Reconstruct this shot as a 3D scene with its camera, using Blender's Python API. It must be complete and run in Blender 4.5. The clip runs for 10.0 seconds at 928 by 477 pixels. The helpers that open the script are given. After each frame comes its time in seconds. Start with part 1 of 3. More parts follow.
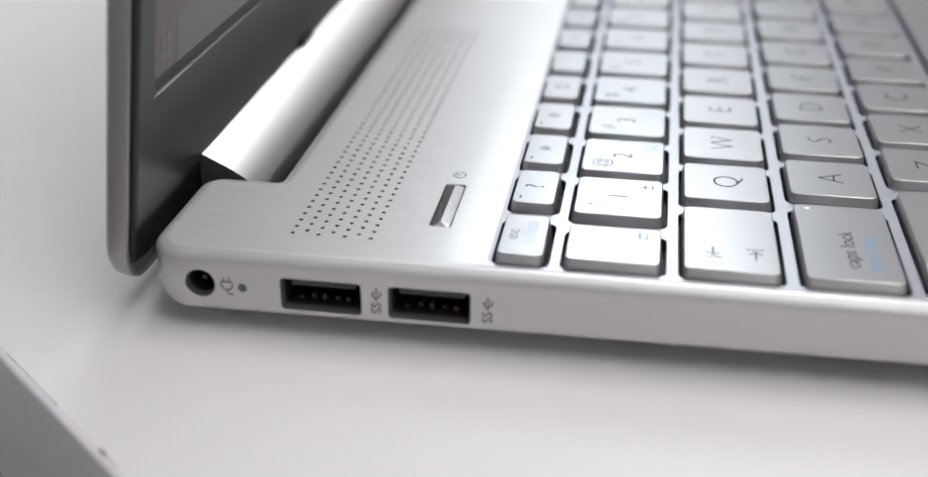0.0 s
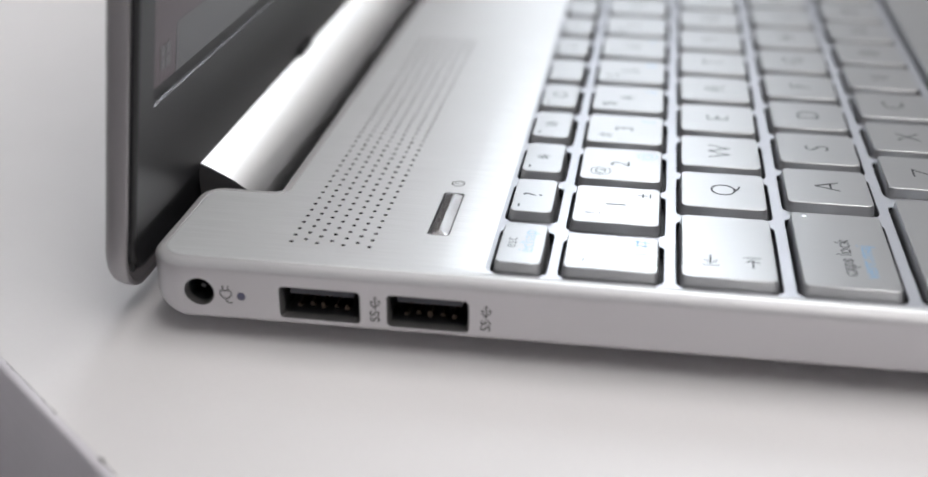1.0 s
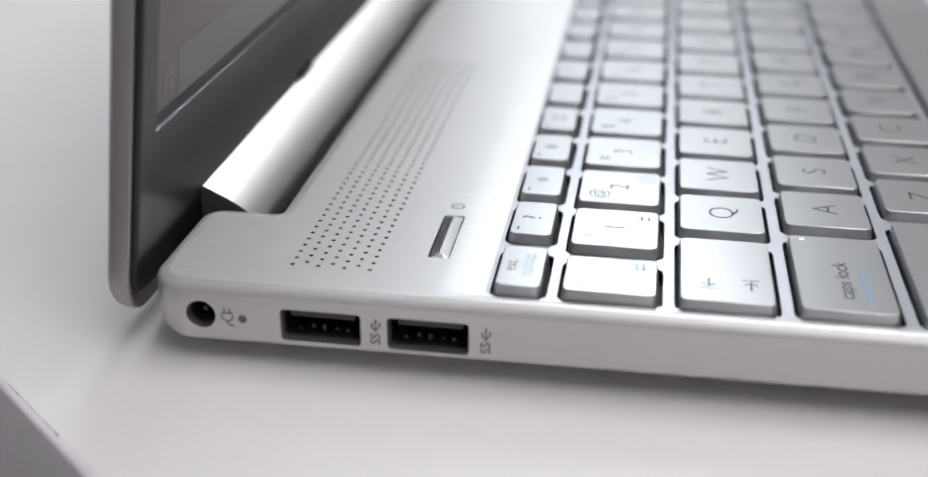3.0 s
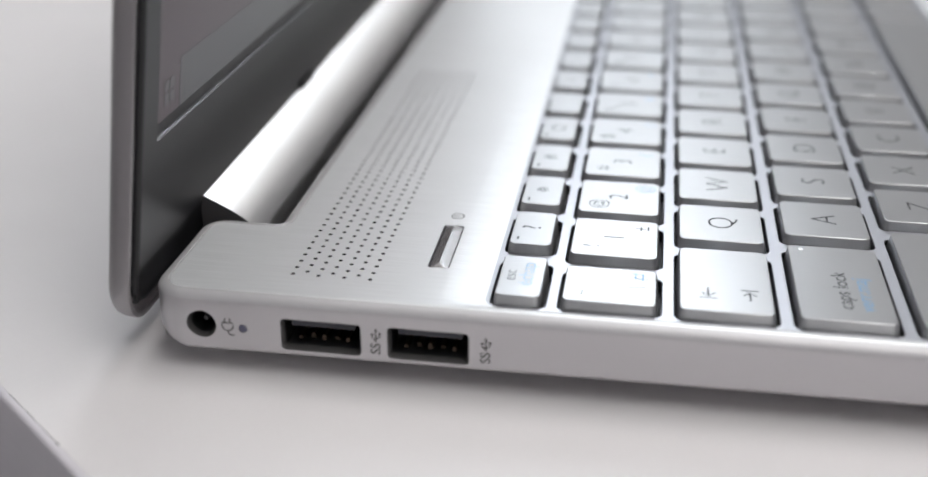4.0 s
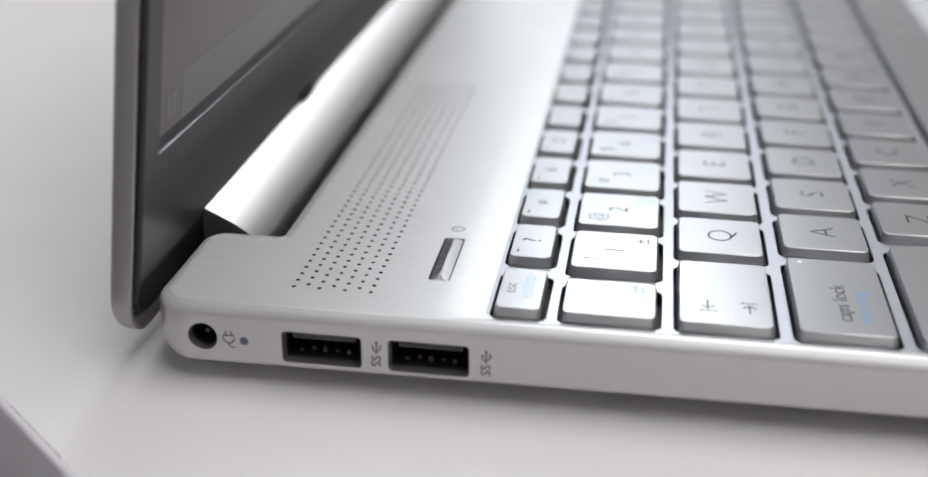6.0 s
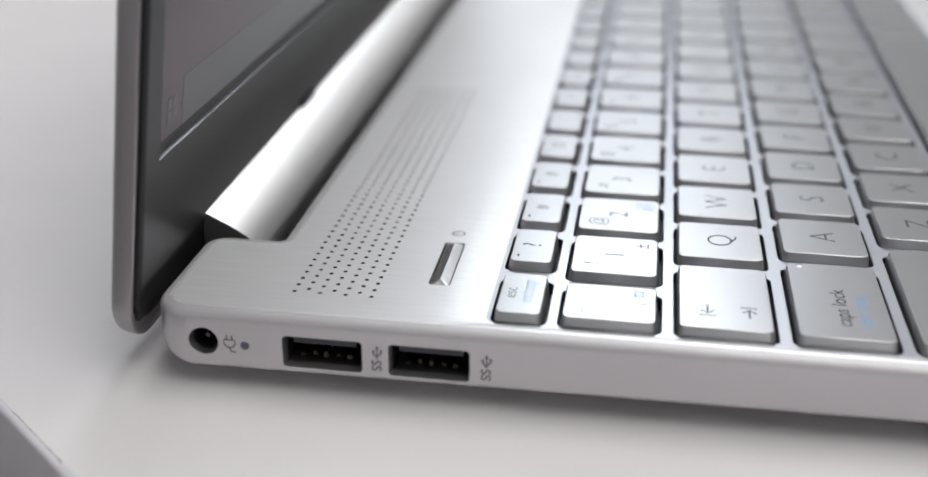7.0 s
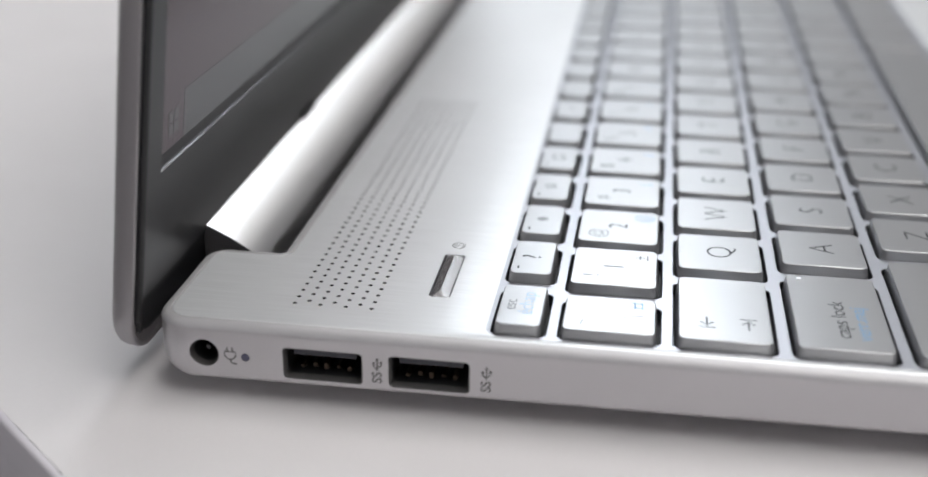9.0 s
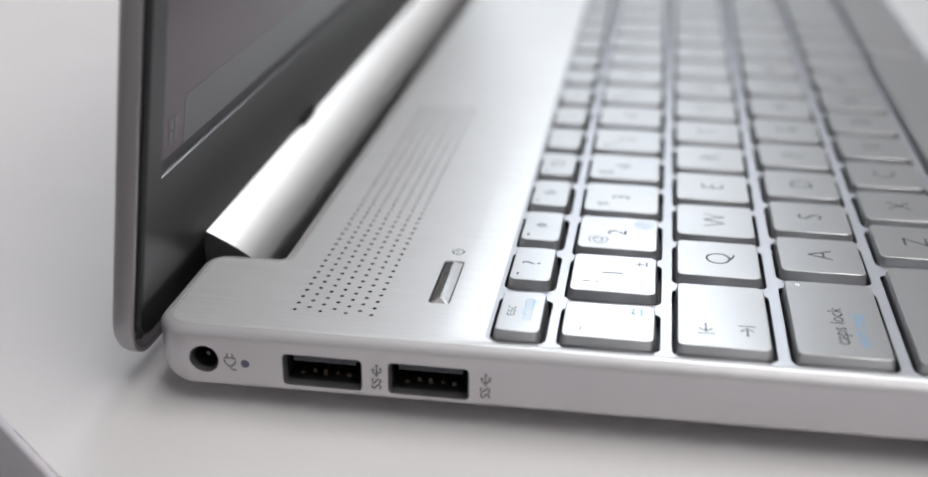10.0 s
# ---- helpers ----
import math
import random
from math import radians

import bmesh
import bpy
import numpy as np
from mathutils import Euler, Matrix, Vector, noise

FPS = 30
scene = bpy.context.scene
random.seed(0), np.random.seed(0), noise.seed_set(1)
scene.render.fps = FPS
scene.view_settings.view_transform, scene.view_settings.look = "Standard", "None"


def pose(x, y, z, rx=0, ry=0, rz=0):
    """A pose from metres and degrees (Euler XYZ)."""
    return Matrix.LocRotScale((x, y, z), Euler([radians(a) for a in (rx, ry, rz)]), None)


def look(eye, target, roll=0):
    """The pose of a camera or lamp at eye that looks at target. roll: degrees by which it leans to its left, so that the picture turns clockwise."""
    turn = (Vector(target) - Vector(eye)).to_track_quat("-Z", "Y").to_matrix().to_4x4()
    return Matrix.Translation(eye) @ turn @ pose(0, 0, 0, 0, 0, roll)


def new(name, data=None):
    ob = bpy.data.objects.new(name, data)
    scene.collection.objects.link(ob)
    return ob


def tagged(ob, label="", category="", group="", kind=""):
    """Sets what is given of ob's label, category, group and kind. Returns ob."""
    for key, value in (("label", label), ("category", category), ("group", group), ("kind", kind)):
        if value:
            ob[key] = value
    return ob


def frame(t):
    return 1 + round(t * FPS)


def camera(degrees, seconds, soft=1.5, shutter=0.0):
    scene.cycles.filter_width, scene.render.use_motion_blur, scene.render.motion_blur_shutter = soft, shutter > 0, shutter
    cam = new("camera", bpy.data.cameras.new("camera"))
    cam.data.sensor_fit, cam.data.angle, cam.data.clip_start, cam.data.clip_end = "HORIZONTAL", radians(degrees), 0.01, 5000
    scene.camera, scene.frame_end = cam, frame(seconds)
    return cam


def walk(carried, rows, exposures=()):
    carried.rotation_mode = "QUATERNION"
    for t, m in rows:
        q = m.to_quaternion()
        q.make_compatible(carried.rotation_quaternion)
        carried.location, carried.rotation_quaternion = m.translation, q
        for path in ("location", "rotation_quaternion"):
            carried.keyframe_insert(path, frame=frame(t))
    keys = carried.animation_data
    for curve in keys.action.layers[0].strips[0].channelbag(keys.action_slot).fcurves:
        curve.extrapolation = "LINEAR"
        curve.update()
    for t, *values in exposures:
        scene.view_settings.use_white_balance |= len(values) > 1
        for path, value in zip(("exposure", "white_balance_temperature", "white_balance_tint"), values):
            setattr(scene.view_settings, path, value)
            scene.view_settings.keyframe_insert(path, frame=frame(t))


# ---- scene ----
cam = camera(41.92, 10.0, soft=1.6)
cam.data.dof.use_dof = True
cam.data.dof.focus_distance = 0.217
cam.data.dof.aperture_fstop = 9.0
walk(cam, [
    (0.0, pose(0.02204, -0.16784, 0.10660, 63.328, -0.287, 9.130)),
    (0.5, pose(0.02208, -0.16775, 0.10659, 63.496, -0.326, 9.098)),
    (1.0, pose(0.02220, -0.16834, 0.10699, 63.694, -0.252, 9.046)),
    (1.5, pose(0.02220, -0.16862, 0.10719, 63.902, -0.276, 9.041)),
    (2.0, pose(0.02212, -0.16881, 0.10762, 64.114, -0.330, 9.034)),
    (2.5, pose(0.02219, -0.16902, 0.10793, 64.354, -0.266, 9.028)),
    (4.0, pose(0.02214, -0.16978, 0.10871, 64.988, -0.327, 8.997)),
    (4.5, pose(0.02213, -0.16990, 0.10874, 65.171, -0.344, 8.994)),
    (5.0, pose(0.02221, -0.17020, 0.10900, 65.311, -0.317, 9.006)),
    (5.5, pose(0.02221, -0.17032, 0.10920, 65.413, -0.330, 9.012)),
    (7.0, pose(0.02213, -0.17074, 0.10958, 65.707, -0.342, 8.995)),
    (7.5, pose(0.02210, -0.17085, 0.10983, 65.790, -0.344, 9.004)),
    (8.0, pose(0.02226, -0.17104, 0.10991, 65.952, -0.316, 9.001)),
    (8.5, pose(0.02243, -0.17117, 0.11006, 66.075, -0.305, 9.038)),
    (9.0, pose(0.02234, -0.17118, 0.11010, 66.198, -0.317, 9.025)),
    (9.5, pose(0.02221, -0.17127, 0.11018, 66.313, -0.339, 8.982)),
    (10.0, pose(0.02252, -0.17152, 0.11045, 66.456, -0.314, 9.032)),
], exposures=((0.0, 0.0, 6500, 10), (10.0, -0.08, 6500, 10)))

# ---- world and light ----
world = bpy.data.worlds.new("sky")
scene.world = world
world.use_nodes = True
wn = world.node_tree
sky = wn.nodes.new("ShaderNodeTexSky")
sky.sky_type, sky.sun_disc = "NISHITA", False
sky.sun_elevation, sky.sun_rotation = radians(40), radians(150)
wn.links.new(sky.outputs[0], wn.nodes["Background"].inputs[0])
wn.nodes["Background"].inputs[1].default_value = 0.1


def area(name, m, sx, sy, watts, colour):
    data = bpy.data.lights.new(name, "AREA")
    data.shape, data.size, data.size_y, data.energy, data.color = "RECTANGLE", sx, sy, watts, colour
    ob = new(name, data)
    ob.matrix_world = m
    return ob


WIN_X, WIN_Z, WIN_W, WIN_H, WALL_Y = -0.11, 1.24, 0.60, 0.64, 1.60
area("window_light", look((WIN_X, WALL_Y - 0.02, WIN_Z), (WIN_X, 0, WIN_Z)), WIN_W, WIN_H, 13.0, (0.89, 0.95, 1.0))
# x, y, size along x and y, watts
CEILING_LIGHTS = ((0.42, 0.60, 1.0, 1.1, 10.2), (0.8, -0.74, 1.0, 1.4, 11.2))
for lx, ly, sx, sy, watts in CEILING_LIGHTS:
    area("ceiling_light_glow", look((lx, ly, 1.83), (lx, ly, 0)), sx, sy, watts, (1.0, 0.98, 0.963))



# ---- materials ----
def material(name, colour, rough, metal=0.0, grain=None, grain_amount=0.0, stain=0.0, bump=0.0, spec=0.5, rough_var=0.0, coat=0.0, brushed=0.0):
    """A Principled surface. grain: the noise's scale along x, y, z per metre."""
    m = bpy.data.materials.new(name)
    m.use_nodes = True
    n, l = m.node_tree.nodes, m.node_tree.links
    p = n["Principled BSDF"]
    p.inputs["Base Color"].default_value = (*colour, 1)
    p.inputs["Roughness"].default_value, p.inputs["Metallic"].default_value = rough, metal
    p.inputs["Specular IOR Level"].default_value = spec
    p.inputs["Coat Weight"].default_value = coat
    if brushed:
        # brush lines along x spread the gloss along y
        t = n.new("ShaderNodeCombineXYZ")
        t.inputs[1].default_value = 1.0
        l.new(t.outputs[0], p.inputs["Tangent"])
        p.inputs["Anisotropic"].default_value = brushed
    if grain:
        co = n.new("ShaderNodeTexCoord")
        mp = n.new("ShaderNodeMapping")
        mp.inputs["Scale"].default_value = grain
        l.new(co.outputs["Object"], mp.inputs[0])
        fine = n.new("ShaderNodeTexNoise")
        fine.inputs["Scale"].default_value, fine.inputs["Detail"].default_value = 1.0, 4.0
        l.new(mp.outputs[0], fine.inputs["Vector"])
        broad = n.new("ShaderNodeTexNoise")
        broad.inputs["Scale"].default_value, broad.inputs["Detail"].default_value = 38.0, 3.0
        l.new(co.outputs["Object"], broad.inputs["Vector"])
        total = n.new("ShaderNodeMath")
        total.operation = "MULTIPLY_ADD"
        l.new(fine.outputs[0], total.inputs[0])
        total.inputs[1].default_value, total.inputs[2].default_value = grain_amount * 2, 1 - grain_amount
        worn = n.new("ShaderNodeMath")
        worn.operation = "MULTIPLY_ADD"
        l.new(broad.outputs[0], worn.inputs[0])
        worn.inputs[1].default_value, worn.inputs[2].default_value = stain * 2, 1 - stain
        both = n.new("ShaderNodeMath")
        both.operation = "MULTIPLY"
        l.new(total.outputs[0], both.inputs[0])
        l.new(worn.outputs[0], both.inputs[1])
        tint = n.new("ShaderNodeVectorMath")
        tint.operation = "SCALE"
        tint.inputs[0].default_value = colour
        l.new(both.outputs[0], tint.inputs["Scale"])
        l.new(tint.outputs[0], p.inputs["Base Color"])
        if rough_var:
            rv = n.new("ShaderNodeMath")
            rv.operation = "MULTIPLY_ADD"
            l.new(fine.outputs[0], rv.inputs[0])
            rv.inputs[1].default_value, rv.inputs[2].default_value = rough_var * 2, rough - rough_var
            l.new(rv.outputs[0], p.inputs["Roughness"])
        if bump:
            b = n.new("ShaderNodeBump")
            b.inputs["Strength"].default_value, b.inputs["Distance"].default_value = bump, 0.0001
            l.new(fine.outputs[0], b.inputs["Height"])
            l.new(b.outputs[0], p.inputs["Normal"])
    return m


def glowing(name, colour, strength, rough=0.25):
    m = material(name, (0.02, 0.02, 0.022), rough)
    p = m.node_tree.nodes["Principled BSDF"]
    p.inputs["Emission Color"].default_value = (*colour, 1)
    p.inputs["Emission Strength"].default_value = strength
    return m


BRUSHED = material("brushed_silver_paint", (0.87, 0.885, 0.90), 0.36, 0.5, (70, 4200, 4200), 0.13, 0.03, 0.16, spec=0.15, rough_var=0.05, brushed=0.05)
# bay floor and well rims: darker and more metallic than the deck
BAY_SILVER = material("darker_bay_silver", (0.51, 0.515, 0.55), 0.38, 0.95, (2200, 2200, 2200), 0.04, 0.03, 0.03, spec=0.3, rough_var=0.04)
# the base's silver with a base colour about a third darker, for the lid
LID_SILVER = material("lid_darker_silver", (0.37, 0.355, 0.365), 0.4, 0.6, (2600, 2600, 2600), 0.05, 0.03, 0.04, rough_var=0.04)
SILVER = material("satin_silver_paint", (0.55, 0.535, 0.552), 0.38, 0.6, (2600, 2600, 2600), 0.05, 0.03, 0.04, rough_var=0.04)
KEYPAINT = material("key_silver_paint", (0.49, 0.495, 0.505), 0.33, 0.85, (300, 4200, 4200), 0.05, 0.03, 0.06, rough_var=0.05, brushed=0.4)
RIM = material("bright_bevel_paint", (0.58, 0.575, 0.59), 0.5, 0.4, (900, 3000, 3000), 0.03, 0.02, 0.0, rough_var=0.03)
SOCKET = material("socket_surround_plastic", (0.1, 0.097, 0.097), 0.45, 0.3)
CHROME = material("polished_chamfer", (0.80, 0.81, 0.83), 0.16, 1.0, (900, 3000, 3000), 0.03, 0.02, 0.0, rough_var=0.03)
BUTTON_METAL = material("button_silver", (0.6, 0.595, 0.6), 0.27, 0.85, (900, 900, 900), 0.05, 0.04)
BARMETAL = material("hinge_silver", (0.95, 0.95, 0.955), 0.36, 1.0, (160, 2500, 2500), 0.04, 0.02, 0.05, rough_var=0.04, brushed=0.75)
ENDCAP = material("hinge_end_plastic", (0.06, 0.058, 0.06), 0.4, 0.0, (3000, 3000, 3000), 0.08, 0.04)
CLOTH = material("speaker_cloth", (0.035, 0.035, 0.037), 0.9)
BEZEL = material("bezel_plastic", (0.029, 0.029, 0.031), 0.33, 0.0, (4000, 4000, 4000), 0.15, 0.05, 0.06, rough_var=0.05)
GASKET = material("black_rim_plastic", (0.008, 0.008, 0.009), 0.35)
DARK = material("black_plastic", (0.012, 0.012, 0.014), 0.5)
TRAY = material("key_tray_plastic", (0.02, 0.02, 0.024), 0.6)
CAVITY = material("socket_metal", (0.09, 0.09, 0.095), 0.4, 0.8)
TONGUE = material("tongue_plastic", (0.03, 0.03, 0.042), 0.35)
GOLD = material("contact_gold", (0.10, 0.072, 0.055), 0.5, 1.0)
INK = material("grey_ink", (0.07, 0.07, 0.075), 0.85, spec=0.1)
BLUE_INK = material("blue_ink", (0.28, 0.50, 0.75), 0.85, spec=0.1)
SIDE_INK = material("port_marking_ink", (0.115, 0.11, 0.11), 0.6)
LENS = material("led_lens", (0.11, 0.11, 0.17), 0.2)
CAPS_LED = glowing("caps_indicator_glow", (0.9, 0.95, 1.0), 1.4)
RUBBER = material("rubber_foot", (0.02, 0.02, 0.02), 0.8)
SCREEN = glowing("screen_picture", (0.072, 0.046, 0.055), 0.5, 0.24)
TASKBAR = glowing("taskbar_picture", (0.085, 0.085, 0.09), 0.5, 0.24)
ICONS = glowing("icon_picture", (0.10, 0.098, 0.103), 0.5, 0.24)
DESK = material("white_laminate", (0.81, 0.792, 0.80), 0.5, 0.0, (900, 900, 900), 0.015, 0.03, 0.05, spec=0.3, rough_var=0.05)
BAND = material("edge_band_plastic", (0.78, 0.755, 0.80), 0.45, 0.0, (60, 60, 900), 0.03, 0.05, 0.03)
SEAM = material("dark_seam_dirt", (0.07, 0.06, 0.06), 0.9)
# white only to bounce light onto table edge and side faces
BOUNCE_WALL = material("bounce_wall_white", (0.75, 0.735, 0.75), 0.9, 0.0, (300, 300, 300), 0.02, 0.03, 0.1)
WALLPAINT = material("grey_wall_paint", (0.29, 0.29, 0.297), 0.9, 0.0, (300, 300, 300), 0.02, 0.03, 0.1)
FLOOR = material("grey_floor", (0.36, 0.35, 0.35), 0.6, 0.0, (40, 40, 40), 0.1, 0.08, 0.1)
LEG = material("painted_steel", (0.3, 0.3, 0.31), 0.5, 0.3)
FRAME = material("white_frame_paint", (0.75, 0.75, 0.74), 0.4)
PANE = bpy.data.materials.new("window_glass")
PANE.use_nodes = True
pg = PANE.node_tree.nodes["Principled BSDF"]
pg.inputs["Transmission Weight"].default_value, pg.inputs["Roughness"].default_value, pg.inputs["IOR"].default_value = 1.0, 0.0, 1.45
PANEL = glowing("lamp_diffuser", (1.0, 0.97, 0.94), 2.0, 0.6)

MM = 0.001


# ---- mesh helpers; lengths in millimetres ----
def part(name, bm, mats, parent=None, label="", smooth=False, m=None):
    """Links a bmesh (in mm) as one mesh object under parent."""
    bmesh.ops.scale(bm, vec=(MM, MM, MM), verts=bm.verts)
    me = bpy.data.meshes.new(name)
    bm.to_mesh(me)
    bm.free()
    for mat in mats if isinstance(mats, (list, tuple)) else (mats,):
        me.materials.append(mat)
    if smooth:
        me.set_sharp_from_angle(angle=radians(38))
        me.polygons.foreach_set("use_smooth", [p.loop_total == 4 for p in me.polygons])
    ob = new(name, me)
    if parent:
        ob.parent = parent
    if m:
        ob.matrix_basis = m
    if label:
        tagged(ob, label)
    return ob


def rrect(a0, a1, b0, b1, r, n=4):
    """A rounded rectangle, anticlockwise."""
    out = []
    for (ca, cb), start in (((a1 - r, b1 - r), 0), ((a0 + r, b1 - r), 90), ((a0 + r, b0 + r), 180), ((a1 - r, b0 + r), 270)):
        for k in range(n + 1):
            t = radians(start + 90 * k / n)
            out.append((ca + r * math.cos(t), cb + r * math.sin(t)))
    return out


def disc(ca, cb, r, n=12):
    return [(ca + r * math.cos(2 * math.pi * k / n), cb + r * math.sin(2 * math.pi * k / n)) for k in range(n)]


def ring(bm, pts):
    return [bm.verts.new(p) for p in pts]


def bridge(bm, a, b, mat=0):
    n, out = len(a), []
    for k in range(n):
        f = bm.faces.new((a[k], a[(k + 1) % n], b[(k + 1) % n], b[k]))
        f.material_index = mat
        out.append(f)
    return out


def cap(bm, loop, mat=0, flip=False):
    f = bm.faces.new(loop[::-1] if flip else loop)
    f.material_index = mat
    return f


def loft(bm, rings, top=True, bottom=True, mat=0):
    """Rings from top to bottom, each anticlockwise seen from the top."""
    vs = [ring(bm, r) for r in rings]
    for a, b in zip(vs, vs[1:]):
        bridge(bm, b, a, mat)
    if top:
        cap(bm, vs[0], mat)
    if bottom:
        cap(bm, vs[-1], mat, True)
    return vs


def fill(bm, loops, normal, mat=0):
    """Fills between an outer loop of vertices and the hole loops in it."""
    edges = []
    for lp in loops:
        for k in range(len(lp)):
            pair = (lp[k], lp[(k + 1) % len(lp)])
            edges.append(bm.edges.get(pair) or bm.edges.new(pair))
    got = bmesh.ops.triangle_fill(bm, use_beauty=True, edges=edges, normal=normal)
    for f in got["geom"]:
        if isinstance(f, bmesh.types.BMFace):
            f.material_index = mat
            f.normal_update()
            if f.normal.dot(Vector(normal)) < 0:
                f.normal_flip()


def box(bm, x0, x1, y0, y1, z0, z1, bevel=0.0, mat=0):
    pts = [(x0, y0), (x1, y0), (x1, y1), (x0, y1)]
    if bevel:
        b = bevel
        ins = [(x0 + b, y0 + b), (x1 - b, y0 + b), (x1 - b, y1 - b), (x0 + b, y1 - b)]
        loft(bm, [[(*p, z1) for p in ins], [(*p, z1 - b) for p in pts], [(*p, z0 + b) for p in pts], [(*p, z0) for p in ins]], mat=mat)
    else:
        loft(bm, [[(*p, z1) for p in pts], [(*p, z0) for p in pts]], mat=mat)


def stroke(bm, pts, width, place, closed=False, mat=0):
    """A flat ribbon along 2D points; place(a, b) gives the 3D point."""
    n, left, right = len(pts), [], []
    for k in range(n):
        p = Vector(pts[k - 1] if k or closed else pts[0])
        q = Vector(pts[(k + 1) % n] if k < n - 1 or closed else pts[-1])
        d = (q - p).normalized()
        s = Vector((-d.y, d.x)) * width / 2
        c = Vector(pts[k])
        left.append(bm.verts.new(place(*(c + s))))
        right.append(bm.verts.new(place(*(c - s))))
    for k in range(n if closed else n - 1):
        j = (k + 1) % n
        f = bm.faces.new((left[k], right[k], right[j], left[j]))
        f.material_index = mat


def lettering(bm, body, size, centre, across, up, mat=0, thin=0.0):
    """Adds flat text, centred at a 3D point, reading along across."""
    cu = bpy.data.curves.new("text", "FONT")
    cu.body, cu.size, cu.align_x, cu.align_y, cu.offset, cu.resolution_u = body, size, "CENTER", "CENTER", -thin * size, 4
    ob = bpy.data.objects.new("text", cu)
    scene.collection.objects.link(ob)
    dg = bpy.context.evaluated_depsgraph_get()
    me = bpy.data.meshes.new_from_object(ob.evaluated_get(dg))
    a, u = Vector(across), Vector(up)
    w = a.cross(u)
    turn = Matrix(((a.x, u.x, w.x, centre[0]), (a.y, u.y, w.y, centre[1]), (a.z, u.z, w.z, centre[2]), (0, 0, 0, 1)))
    me.transform(turn)
    n0 = len(bm.faces)
    bm.from_mesh(me)
    bm.faces.ensure_lookup_table()
    for f in bm.faces[n0:]:
        f.material_index = mat
    bpy.data.objects.remove(ob)
    bpy.data.curves.remove(cu)
    bpy.data.meshes.remove(me)


